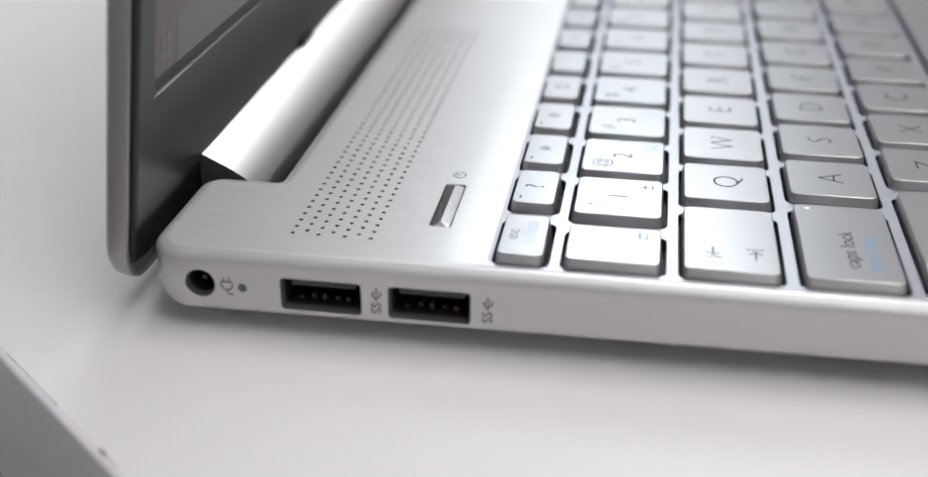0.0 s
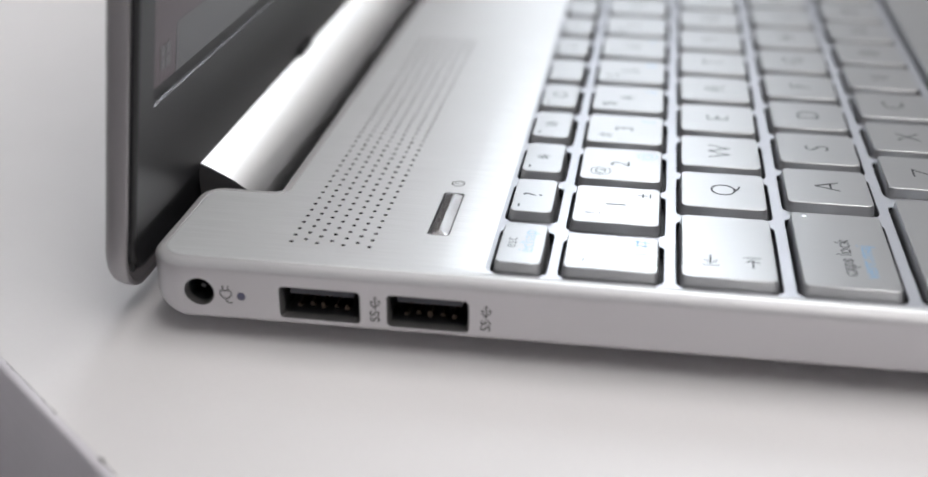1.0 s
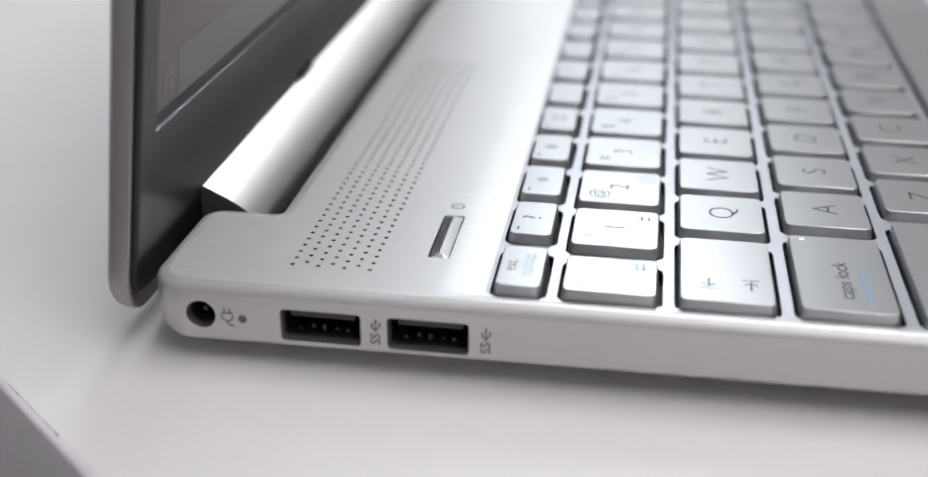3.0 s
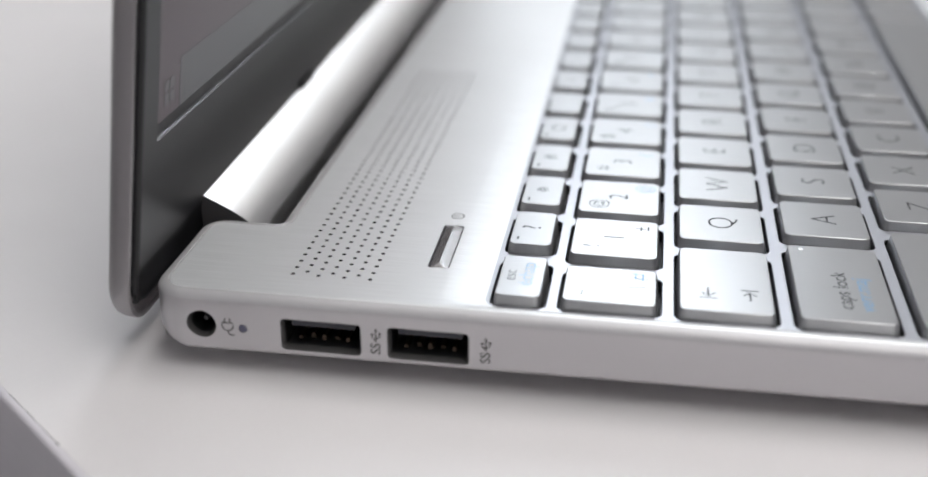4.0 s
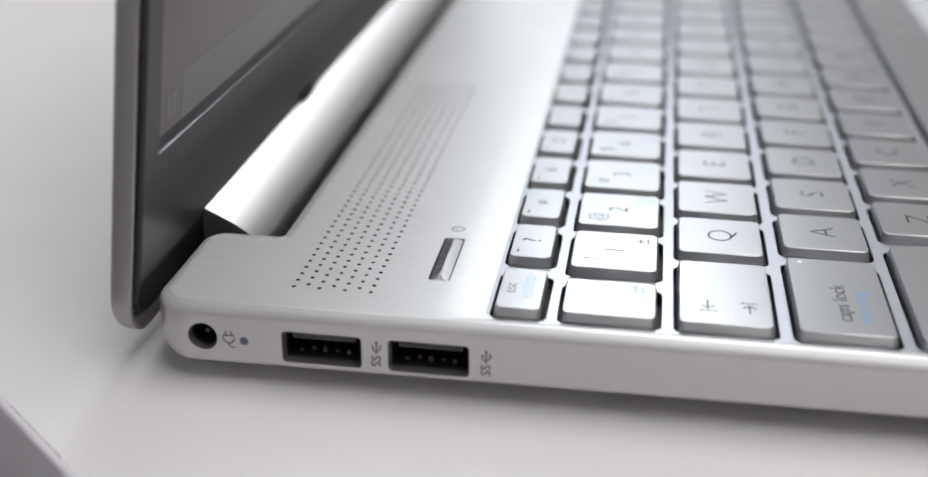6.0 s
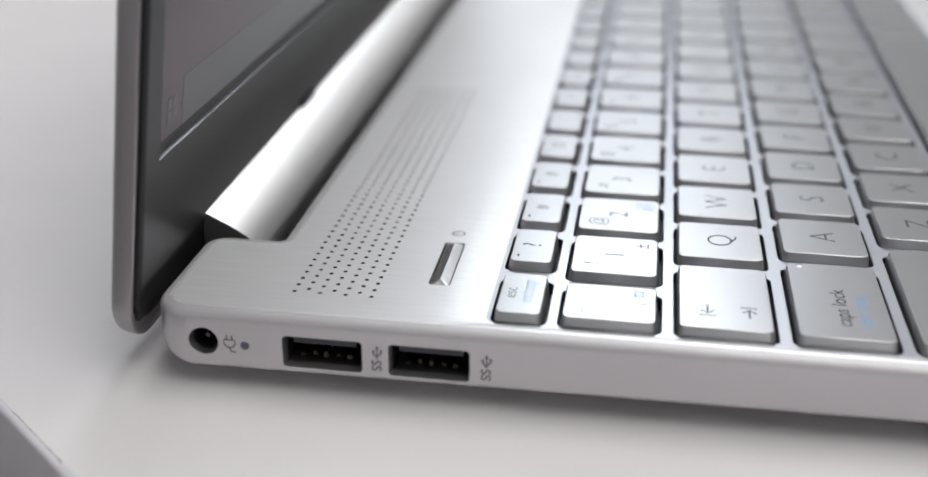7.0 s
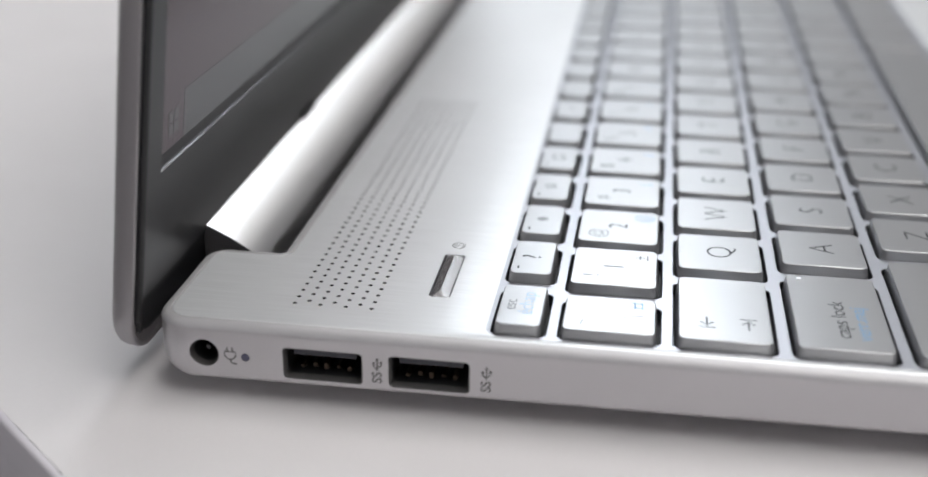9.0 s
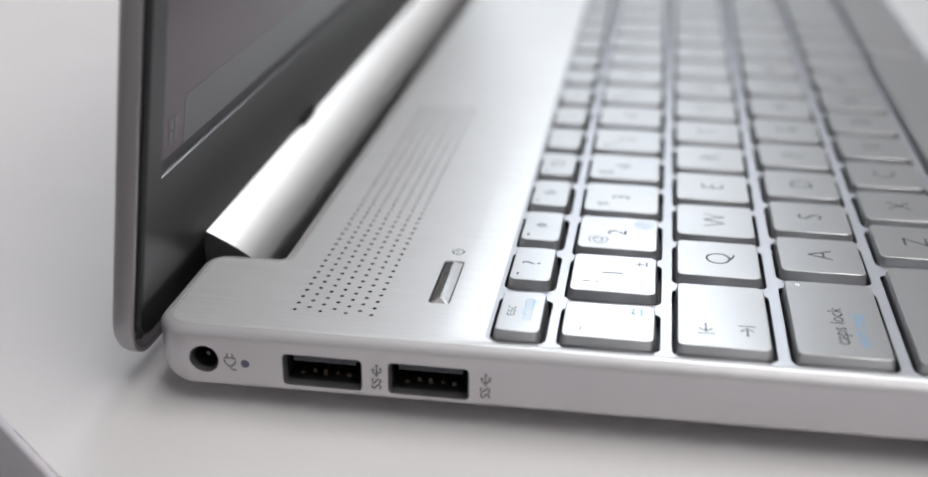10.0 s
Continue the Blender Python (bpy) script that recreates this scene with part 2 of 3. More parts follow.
# ---- the room ----
def room():
    lo, hi, zf, zc, t = (-2.0, -1.9), (2.0, WALL_Y), -0.745, 1.9, 0.15
    def wall(name, x0, x1, y0, y1, z0, z1, mat, label):
        bm = bmesh.new()
        box(bm, x0 * 1e3, x1 * 1e3, y0 * 1e3, y1 * 1e3, z0 * 1e3, z1 * 1e3, mat=0)
        return tagged(part(name, bm, mat), label, name.split("_")[0], kind="structure")
    wall("floor", lo[0] - t, hi[0] + t, lo[1] - t, hi[1] + t, zf - 0.1, zf, FLOOR, "plain light grey floor under the table")
    wall("ceiling", lo[0] - t, hi[0] + t, lo[1] - t, hi[1] + t, zc, zc + 0.1, WALLPAINT, "plain light grey painted ceiling")
    # unseen west and south walls, added white as reflectors; the others stay grey
    wall("wall_west", lo[0] - t, lo[0], lo[1], hi[1], zf, zc, BOUNCE_WALL, "unseen white wall added to bounce light")
    wall("wall_east", hi[0], hi[0] + t, lo[1], hi[1], zf, zc, WALLPAINT, "plain mid grey painted wall")
    wall("wall_south", lo[0] - t, hi[0] + t, lo[1] - t, lo[1], zf, zc, BOUNCE_WALL, "unseen white wall added to bounce light")
    # the north wall has the window's opening
    bm = bmesh.new()
    o = [(lo[0] - t, zf), (hi[0] + t, zf), (hi[0] + t, zc), (lo[0] - t, zc)]
    w = [(WIN_X - WIN_W / 2, WIN_Z - WIN_H / 2), (WIN_X + WIN_W / 2, WIN_Z - WIN_H / 2), (WIN_X + WIN_W / 2, WIN_Z + WIN_H / 2), (WIN_X - WIN_W / 2, WIN_Z + WIN_H / 2)]
    faces = []
    for y in (hi[1], hi[1] + t):
        lo_o, lo_w = ring(bm, [(x * 1e3, y * 1e3, z * 1e3) for x, z in o]), ring(bm, [(x * 1e3, y * 1e3, z * 1e3) for x, z in w])
        bridge(bm, lo_o, lo_w)
        faces.append((lo_o, lo_w))
    bridge(bm, faces[0][0], faces[1][0])
    bridge(bm, faces[0][1], faces[1][1])
    bmesh.ops.recalc_face_normals(bm, faces=bm.faces)
    tagged(part("wall_north", bm, WALLPAINT), "mid grey painted wall with a window opening", "wall", kind="structure")
    win = tagged(new("window_1"), "white framed window letting daylight in", "window", kind="structure")
    win.location = (WIN_X, hi[1] + 0.06, WIN_Z)
    a, b = WIN_W * 500, WIN_H * 500
    bm = bmesh.new()
    outer = [ring(bm, [(-a, y, -b), (a, y, -b), (a, y, b), (-a, y, b)]) for y in (-20, 30)]
    inner = [ring(bm, [(-a + 40, y, -b + 40), (a - 40, y, -b + 40), (a - 40, y, b - 40), (-a + 40, y, b - 40)]) for y in (-20, 30)]
    bridge(bm, outer[0], inner[0]), bridge(bm, outer[1], inner[1]), bridge(bm, outer[0], outer[1]), bridge(bm, inner[0], inner[1])
    bmesh.ops.recalc_face_normals(bm, faces=bm.faces)
    part("window_frame", bm, FRAME, win)
    bm = bmesh.new()
    box(bm, -a + 41, a - 41, 4, 8, -b + 41, b - 41)
    pane = part("pane", bm, PANE, win)
    pane.visible_shadow = False
    for lx, ly, sx, sy, _ in CEILING_LIGHTS:
        lamp = tagged(new("ceiling_light"), "long white ceiling light panel with bright diffuser", "ceiling light", "ceiling lights")
        lamp.location = (lx, ly, 1.9)
        bm = bmesh.new()
        box(bm, -500 * sx - 30, 500 * sx + 30, -500 * sy - 30, 500 * sy + 30, -40, -1, 4)
        part("frame", bm, FRAME, lamp)
        bm = bmesh.new()
        box(bm, -500 * sx, 500 * sx, -500 * sy, 500 * sy, -44, -40.5)
        part("diffuser", bm, PANEL, lamp)


room()


# ---- the table: its front edge runs askew to the laptop ----
def table():
    top = tagged(new("table"), "white laminate table with a lilac-grey edge band", "table")
    # local x along the edge, local y into the table
    top.matrix_basis = pose(-0.0747, -0.0164, 0.0, 0, 0, -40.3)
    bm = bmesh.new()
    box(bm, -700, 700, 0.63, 900, -31.5, 0.0)
    part("panel", bm, DESK, top)
    bm = bmesh.new()
    prof = [(0.58, -31.5), (-0.4, -31.5), (-0.75, -31.0), (-0.75, -1.0), (-0.66, -0.55), (-0.4, -0.2), (-0.05, -0.05), (0.58, -0.02)]
    a, b = ring(bm, [(-700, y, z) for y, z in prof]), ring(bm, [(700, y, z) for y, z in prof])
    bridge(bm, a, b), cap(bm, a), cap(bm, b)
    bmesh.ops.recalc_face_normals(bm, faces=bm.faces)
    part("edge_band", bm, BAND, top, "lilac-grey plastic edge band", smooth=True)
    # dirt caught in the open stretches of the seam
    rnd = random.Random(4)
    for x0, length, wide in ((-5.5, 4.6, 0.09), (-0.6, 1.6, 0.05), (1.3, 3.4, 0.11), (5.0, 2.6, 0.06), (8.0, 4.4, 0.12), (12.6, 1.4, 0.2), (28.6, 1.9, 0.42), (30.6, 3.0, 0.1), (-24.0, 6.0, 0.08), (-40.0, 9.0, 0.08), (46.0, 5.0, 0.1)):
        bm = bmesh.new()
        n = 10
        tp = [(x0 + length * k / n, 0.6 - wide * rnd.uniform(0.5, 1.4) / 2, 0.02) for k in range(n + 1)]
        bt = [(x0 + length * k / n, 0.6 + wide * rnd.uniform(0.5, 1.4) / 2, 0.02) for k in range(n + 1)]
        loop = tp + bt[::-1]
        loft(bm, [loop, [(x, y, -1.0) for x, y, z in loop]])
        part("seam_dirt", bm, SEAM, top, "dark dirt in the edge seam")
    for x in (-620, 620):
        for y in (70, 830):
            bm = bmesh.new()
            box(bm, x - 25, x + 25, y - 25, y + 25, -744.5, -31.7, 2)
            part("leg", bm, LEG, top)


table()

# ---- the laptop: x towards its front, y towards its right side, z = 0 at the deck ----
DECK_Z, WIDTH, FRONT = 15.0, 324.0, 168.0
laptop = tagged(new("laptop"), "open silver laptop with brushed deck on white table", "laptop")
laptop.location = (0, 0, DECK_Z * MM)

CORNERS = [(-58.2, 0, 6.3), (FRONT, 0, 8.0), (FRONT, WIDTH, 8.0), (-58.2, WIDTH, 6.3), (-58.2, WIDTH - 30.4, 4.5), (-43.8, WIDTH - 30.4, 0.9), (-43.8, 30.4, 0.9), (-58.2, 30.4, 4.5)]


def outline(inset):
    """The base's plan, set in by so many mm, anticlockwise."""
    n, out = len(CORNERS), []
    for k in range(n):
        p, v, q = (Vector(CORNERS[(k + j) % n][:2]) for j in (-1, 0, 1))
        e1, e2 = (v - p).normalized(), (q - v).normalized()
        n1, n2 = Vector((-e1.y, e1.x)), Vector((-e2.y, e2.x))
        convex = e1.x * e2.y - e1.y * e2.x > 0
        r = max(0.06, CORNERS[k][2] + (-inset if convex else inset))
        v = v + inset * (n1 + n2)
        sign = 1 if convex else -1
        c = v + sign * r * (n1 + n2)
        for j in range(17):
            t = radians(90 * j / 16)
            d = -sign * (n1 * math.cos(t) + n2 * math.sin(t))
            out.append((c.x + r * d.x, c.y + r * d.y))
    return out


USB = ((-35.15, -21.45), (-17.0, -3.35))
USB_Z = (-9.4, -3.55)
JACK, JACK_R, LED = (-48.95, -5.85), 2.6, (-41.7, -6.1)


def base_shell():
    bm = bmesh.new()
    levels = [(1.95, -0.7), (1.95, -0.12), (1.82, -0.04), (1.2, -0.12), (0.68, -0.32), (0.3, -0.66), (0.08, -1.06), (0, -1.4), (0, -10.0), (0.1, -10.4), (0.5, -10.75), (1.6, -11.0), (8, -11.9), (14, -12.5)]
    vs = [ring(bm, [(x, y, z) for x, y in outline(d)]) for d, z in levels]
    bright = (1, 2, 3, 4, 5)
    for i, (a, b) in enumerate(zip(vs, vs[1:])):
        n = len(a)
        for k in range(n):
            j = (k + 1) % n
            if i == 7 and k == 16:
                outer = [a[k], b[k], b[j], a[j]]
                continue
            f = bm.faces.new((a[j], a[k], b[k], b[j]))
            # hinge notch wall is black: the gap's shade put into its colour
            f.material_index = 3 if i >= 7 and 5 * 17 <= k < 6 * 17 + 16 else 1 if i in bright else 0
    fill(bm, [vs[-1]], (0, 0, -1))
    # the near side, with its sockets cut through
    holes = []
    for x0, x1 in USB:
        holes.append([[(x, 0, z) for x, z in rrect(x0 - d, x1 + d, USB_Z[0] - d, USB_Z[1] + d, 0.75 + d)] for d in (0, -0.18, -0.42)])
    holes.append([[(x, 0, z) for x, z in disc(*JACK, JACK_R - d, 32)] for d in (0, 0.15, 0.3)])
    holes.append([[(x, 0, z) for x, z in disc(*LED, 0.78, 16)] for d in (0, 0, 0)])
    loops = []
    for rs in holes:
        r0, r1, r2 = (ring(bm, [(x, y + dy, z) for x, y, z in r]) for r, dy in zip(rs, (0, 0.18, 1.5)))
        bridge(bm, r0, r1, 2), bridge(bm, r1, r2, 2)
        loops.append(r0)
    fill(bm, [outer] + loops, (0, -1, 0))
    # the underside rises a little towards the front
    for v in bm.verts:
        if v.co.z < -9.6:
            v.co.z += 0.0115 * (v.co.x + 35) - 0.58
        v.co.z += 0.0011 * max(0, -43 - v.co.x) ** 3 * min(1, max(0, (-v.co.z - 6.5) / 3.5))
        # the rim's rounding is deeper along the rear half of the sides
        if -1.5 < v.co.z < -0.2 and v.co.y < 1.9:
            v.co.z *= 1 + 0.5 * min(1, max(0, (75 - v.co.x) / 75)) * min(1, max(0, (v.co.x + 57) / 14))
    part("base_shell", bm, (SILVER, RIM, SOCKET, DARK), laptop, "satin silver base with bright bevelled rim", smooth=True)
    for x in (-35, 145):
        for y in (40, WIDTH - 40):
            bm = bmesh.new()
            low = 12.8 - 0.0115 * (x + 35)
            loft(bm, [[(*p, z) for p in rrect(x - 5 + d, x + 5 - d, y - 16 + d, y + 16 - d, 4)] for d, z in ((0, -low), (0, -14.4), (0.5, -15.0))])
            part("foot", bm, RUBBER, laptop, "black rubber foot")


base_shell()

# ---- keyboard layout: rows of x, and keys as (near y, far y, legends) ----
ROWS = {"f": (0.0, 7.4), "n": (11.1, 26.2), "q": (30.1, 45.1), "a": (49.1, 64.2), "z": (68.1, 83.2), "b": (87.1, 102.2)}
PITCH, KEY, FP, FKEY, FIRST, LAST = 19.0, 15.4, 18.24, 14.0, 5.4, 313.0


def layout():
    keys = [("f", FIRST, 20.1, "esc")]
    fn = ["?", "dim", "bright", "square", "", "mute", "down", "up", "prev", "play", "next", "plane", "", "", "", ""]
    keys += [("f", 25.43 + FP * k, 25.43 + FP * k + FKEY, "fn:" + s) for k, s in enumerate(fn)]
    keys.append(("n", FIRST, 17.8, "tilde"))
    keys += [("n", 22.9 + PITCH * k, 22.9 + PITCH * k + KEY, "num:" + s) for k, s in enumerate("1234567890-=")]
    keys += [("n", 250.9, 294.3, ""), ("n", 298.0, LAST, "")]
    keys.append(("q", FIRST, 28.4, "tab"))
    keys += [("q", 32.6 + PITCH * k, 32.6 + PITCH * k + KEY, "let:" + s) for k, s in enumerate("QWERTYUIOP^\u00c7")]
    keys += [("q", 260.6, 294.3, ""), ("q", 298.0, LAST, "")]
    keys.append(("a", FIRST, 32.7, "caps"))
    keys += [("a", 37.5 + PITCH * k, 37.5 + PITCH * k + KEY, "let:" + s) for k, s in enumerate("ASDFGHJKL;\u00c8\u00c0")]
    keys += [("a", 265.5, 294.3, ""), ("a", 298.0, LAST, "")]
    keys.append(("z", FIRST, 41.2, "shift"))
    keys += [("z", 46.8 + PITCH * k, 46.8 + PITCH * k + KEY, "let:" + s) for k, s in enumerate("ZXCVBNM,.\u00c9")]
    keys += [("z", 236.8, 294.3, ""), ("z", 298.0, LAST, "")]
    keys += [("b", FIRST, 24.4, ""), ("b", 28.0, 43.4, ""), ("b", 47.0, 62.4, ""), ("b", 66.0, 84.8, ""), ("b", 88.4, 197.0, "")]
    keys += [("b", 200.6 + PITCH * k, 200.6 + PITCH * k + KEY, "") for k in range(5)] + [("b", 298.0, LAST, "")]
    return keys


LAYOUT = layout()
WELL, BAY = 0.85, 0.24

# ---- deck plate ----
SPEAKER = [(-35.5 + 2.265 * c, 9.55 + (1.25 if c % 2 else 0.05) + 2.58 * k) for c in range(7) for k in range(47)]
BUTTON = (-13.25, -9.4, 16.0, 34.1)


def deck():
    bm = bmesh.new()
    edge = [ring(bm, [(x, y, z) for x, y in outline(d)]) for d, z in ((2.02, -0.7), (2.02, -0.11), (2.15, -0.04), (2.4, 0.0))]
    for a, b in zip(edge, edge[1:]):
        bridge(bm, a, b)
    loops = [edge[-1]]
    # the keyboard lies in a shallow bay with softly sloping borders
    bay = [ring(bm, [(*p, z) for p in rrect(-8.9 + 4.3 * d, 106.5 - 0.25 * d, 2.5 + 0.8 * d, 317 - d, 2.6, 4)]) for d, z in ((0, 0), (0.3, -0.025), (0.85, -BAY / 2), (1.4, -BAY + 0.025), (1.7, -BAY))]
    for a, b in zip(bay, bay[1:]):
        bridge(bm, a, b)
    loops.append(bay[0])
    wells = [bay[-1]]
    for row, y0, y1, _ in LAYOUT:
        x0, x1 = ROWS[row]
        r = [rrect(x0 - WELL - 0.08 + d, x1 + WELL + 0.35 - d, y0 - WELL - 0.1 + d, y1 + WELL - d, 1.5 - d, 3) for d in (0, 0.12)]
        top = ring(bm, [(*p, -BAY) for p in r[0]])
        mid = ring(bm, [(*p, -BAY - 0.15) for p in r[1]])
        low = ring(bm, [(*p, -2.3) for p in r[1]])
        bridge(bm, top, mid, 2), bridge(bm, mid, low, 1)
        wells.append(top)
    for x, y in SPEAKER:
        top, low = ring(bm, [(*p, 0) for p in disc(x, y, 0.395, 10)]), ring(bm, [(*p, -0.7) for p in disc(x, y, 0.395, 10)])
        bridge(bm, top, low, 1)
        loops.append(top)
    top = ring(bm, [(*p, 0) for p in rrect(*BUTTON, 0.7)])
    low = ring(bm, [(*p, -0.9) for p in rrect(BUTTON[0] + 0.15, BUTTON[1] - 0.15, BUTTON[2] + 0.15, BUTTON[3] - 0.15, 0.6)])
    bridge(bm, top, low, 2)
    loops.append(top)
    fill(bm, loops, (0, 0, 1))
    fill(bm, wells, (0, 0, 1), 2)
    ob = part("deck", bm, (BRUSHED, DARK, BAY_SILVER), laptop, "brushed silver keyboard deck with speaker holes", True)
    bm = bmesh.new()
    box(bm, -38, -19, 7, 133, -1.3, -0.72)
    part("speaker_backing", bm, CLOTH, laptop, "black speaker cloth")


deck()

# ---- keyboard ----
bm = bmesh.new()
box(bm, -2, 104.5, 3.2, 315.5, -3.2, -2.32)
keyboard = part("keyboard", bm, TRAY, laptop, "silver keyboard with grey and blue legends")


def legends(bm, kind, x0, x1, y0, y1, z):
    """Printed marks; text reads along +y, its top towards -x."""
    cx, cy, across, up = (x0 + x1) / 2, (y0 + y1) / 2, (0, 1, 0), (-1, 0, 0)
    flat = lambda a, b: (a, b, z)
    def text(body, size, x, y, mat=1, thin=0.012):
        lettering(bm, body, size, (x, y, z), across, up, mat, thin)
    def line(pts, width=0.3, closed=False, mat=1):
        stroke(bm, pts, width, flat, closed, mat)
    if kind == "esc":
        text("esc", 3.1, x0 + 1.8, cy - 0.3)
        text("\u00e9chap", 3.7, x0 + 4.6, cy + 0.6, 2)
    elif kind.startswith("fn:"):
        s = kind[3:]
        if s == "?":
            text("?", 5.0, cx - 0.2, cy, thin=0.0)
        elif s in ("dim", "bright"):
            r = 0.55 if s == "dim" else 0.75
            line(disc(cx - 0.2, cy, r, 10), 0.3, True)
            for k in range(8):
                a = math.pi / 4 * k
                c, d = math.cos(a), math.sin(a)
                line([(cx - 0.2 + (r + 0.35) * c, cy + (r + 0.35) * d), (cx - 0.2 + (r + 0.8) * c, cy + (r + 0.8) * d)], 0.25)
        elif s == "square":
            line(rrect(cx - 1.3, cx + 1.1, cy - 1.4, cy + 1.4, 0.2, 1), 0.3, True)
        elif s:
            line([(cx - 1.0, cy - 1.0), (cx, cy + 1.0), (cx + 1.0, cy - 1.0)], 0.3, True)
        if s:
            line([(x0 + 1.3, y0 + 1.5), (x0 + 1.3, y0 + 2.7)], 0.35)
    elif kind == "tilde":
        text("~", 3.6, x0 + 2.9, y0 + 2.6)
        text("#", 5.2, x0 + 12.1, y0 + 9.9, 2)
        line([(x0 + 9.8, y0 + 5.3), (x0 + 13.4, y0 + 6.4)], 0.22)
        text("'", 3.4, x0 + 12.6, y0 + 3.2)
    elif kind.startswith("num:"):
        s = kind[4:]
        text(s, 5.4, cx, cy)
        second = dict(zip("1234567890-=", '!@#$%?&*()_+'))[s]
        text(second, 4.3, x0 + 3.6, y0 + 3.6)
        third = dict(zip("1234567", "\u00b1@\u00a3\u00a2\u00a4\u00ac\u00a6")).get(s)
        if third:
            text(third, 4.2, x0 + 12.3, y1 - 3.2, 1 if s == "1" else 2)
    elif kind.startswith("let:"):
        text(kind[4:], 6.9, cx + 0.3, cy, thin=0.018)
    elif kind == "tab":
        for sx, way in ((x0 + 4.6, 1), (x0 + 11.4, -1)):
            c = y0 + 6.0
            tip = c - 1.0 * way
            line([(sx, c + 1.9 * way), (sx, tip)], 0.3)
            line([(sx - 1.1, tip + 1.1 * way), (sx, tip), (sx + 1.1, tip + 1.1 * way)], 0.3)
            line([(sx - 1.4, tip - 0.75 * way), (sx + 1.4, tip - 0.75 * way)], 0.3)
    elif kind == "caps":
        text("caps lock", 3.6, x0 + 7.6, y0 + 10.6, thin=0.0)
        text("verr.maj", 3.6, x0 + 10.9, y0 + 9.6, 2, 0.0)


def key(row, y0, y1, kind):
    x0, x1 = ROWS[row]
    bm = bmesh.new()
    lv = [(-0.1, 1.50, 1.0), (0.0, 1.46, 1.1), (0.06, 1.36, 1.2), (0.1, 1.1, 1.25), (0.42, -1.2, 1.3), (0.42, -2.3, 1.3)]
    loft(bm, [[(*p, z) for p in rrect(x0 - d, x1 + d, y0 - 0.25 - d, y1 + d, r, 3)] for d, z, r in lv])
    legends(bm, kind, x0, x1, y0, y1, 1.512)
    if kind == "caps":
        v = ring(bm, [(*p, 1.525) for p in disc(x0 + 2.2, y1 - 1.5, 0.42, 14)])
        cap(bm, v, 3)
    part("key", bm, (KEYPAINT, INK, BLUE_INK, CAPS_LED), keyboard, smooth=True)


for row in LAYOUT:
    key(*row)


# ---- power button and its mark ----
def power_button():
    x0, x1, y0, y1 = BUTTON
    bm = bmesh.new()
    lo = rrect(x0 + 0.34, x1 - 0.32, y0 + 0.3, y1 - 0.3, 0.25, 2)
    a = ring(bm, [(*p, -0.95) for p in lo])
    b = ring(bm, [(*p, -0.25) for p in lo])
    bridge(bm, a, b)
    rx = x0 + 1.85
    ridge = [bm.verts.new((rx, y0 + 2.1, 0.25)), bm.verts.new((rx, y1 - 0.8, 0.25))]
    n = len(b)
    for k in range(n):
        p, q = b[k], b[(k + 1) % n]
        ip, iq = (ridge[0] if v.co.y < (y0 + y1) / 2 else ridge[1] for v in (p, q))
        if ip is iq:
            bm.faces.new((p, q, ip))
        else:
            bm.faces.new((p, q, iq, ip))
    bmesh.ops.recalc_face_normals(bm, faces=bm.faces)
    part("power_button", bm, BUTTON_METAL, laptop, "polished silver faceted power button")
    bm = bmesh.new()
    stroke(bm, disc(-11.4, 38.4, 1.15, 24), 0.24, lambda a, b: (a, b, 0.012), True)
    stroke(bm, [(-12.1, 38.4), (-11.2, 38.4)], 0.25, lambda a, b: (a, b, 0.016))
    part("power_mark", bm, INK, laptop, "small grey power symbol")
    bm = bmesh.new()
    box(bm, x0 - 0.5, x1 + 0.5, y0 - 0.5, y1 + 0.5, -1.6, -0.95)
    part("button_well", bm, DARK, laptop)


power_button()


# ---- sockets on the near side ----
def usb_port(x0, x1):
    z0, z1 = USB_Z
    bm = bmesh.new()
    sec = rrect(x0 + 0.42, x1 - 0.42, z0 + 0.42, z1 - 0.42, 0.33)
    a, b = ring(bm, [(x, 1.5, z) for x, z in sec]), ring(bm, [(x, 13, z) for x, z in sec])
    bridge(bm, a, b)
    cap(bm, b)
    bmesh.ops.recalc_face_normals(bm, faces=bm.faces)
    bmesh.ops.reverse_faces(bm, faces=bm.faces)
    port = part("usb_port", bm, CAVITY, laptop, "dark socket with black tongue and gold contacts")
    bm = bmesh.new()
    box(bm, x0 + 1.6, x1 - 1.3, 1.5, 12.9, z1 - 2.0, z1 - 0.75, 0.15)
    part("tongue", bm, TONGUE, port)
    w = (x1 - x0 - 5.6) / 4
    for k in range(5):
        x = x0 + 2.8 + w * k
        bm = bmesh.new()
        box(bm, x - 0.4, x + 0.4, 3.6, 12.8, z0 + 0.62, z0 + 0.9, 0.05)
        part("contact", bm, GOLD, port)
        bm = bmesh.new()
        box(bm, x - 0.34, x + 0.3, 2.4 + 0.6 * (k % 2), 5.4, z0 + 0.92, z0 + 1.5 + 0.3 * (k % 3), 0.12)
        part("contact_spring", bm, GOLD, port)


for span in USB:
    usb_port(*span)


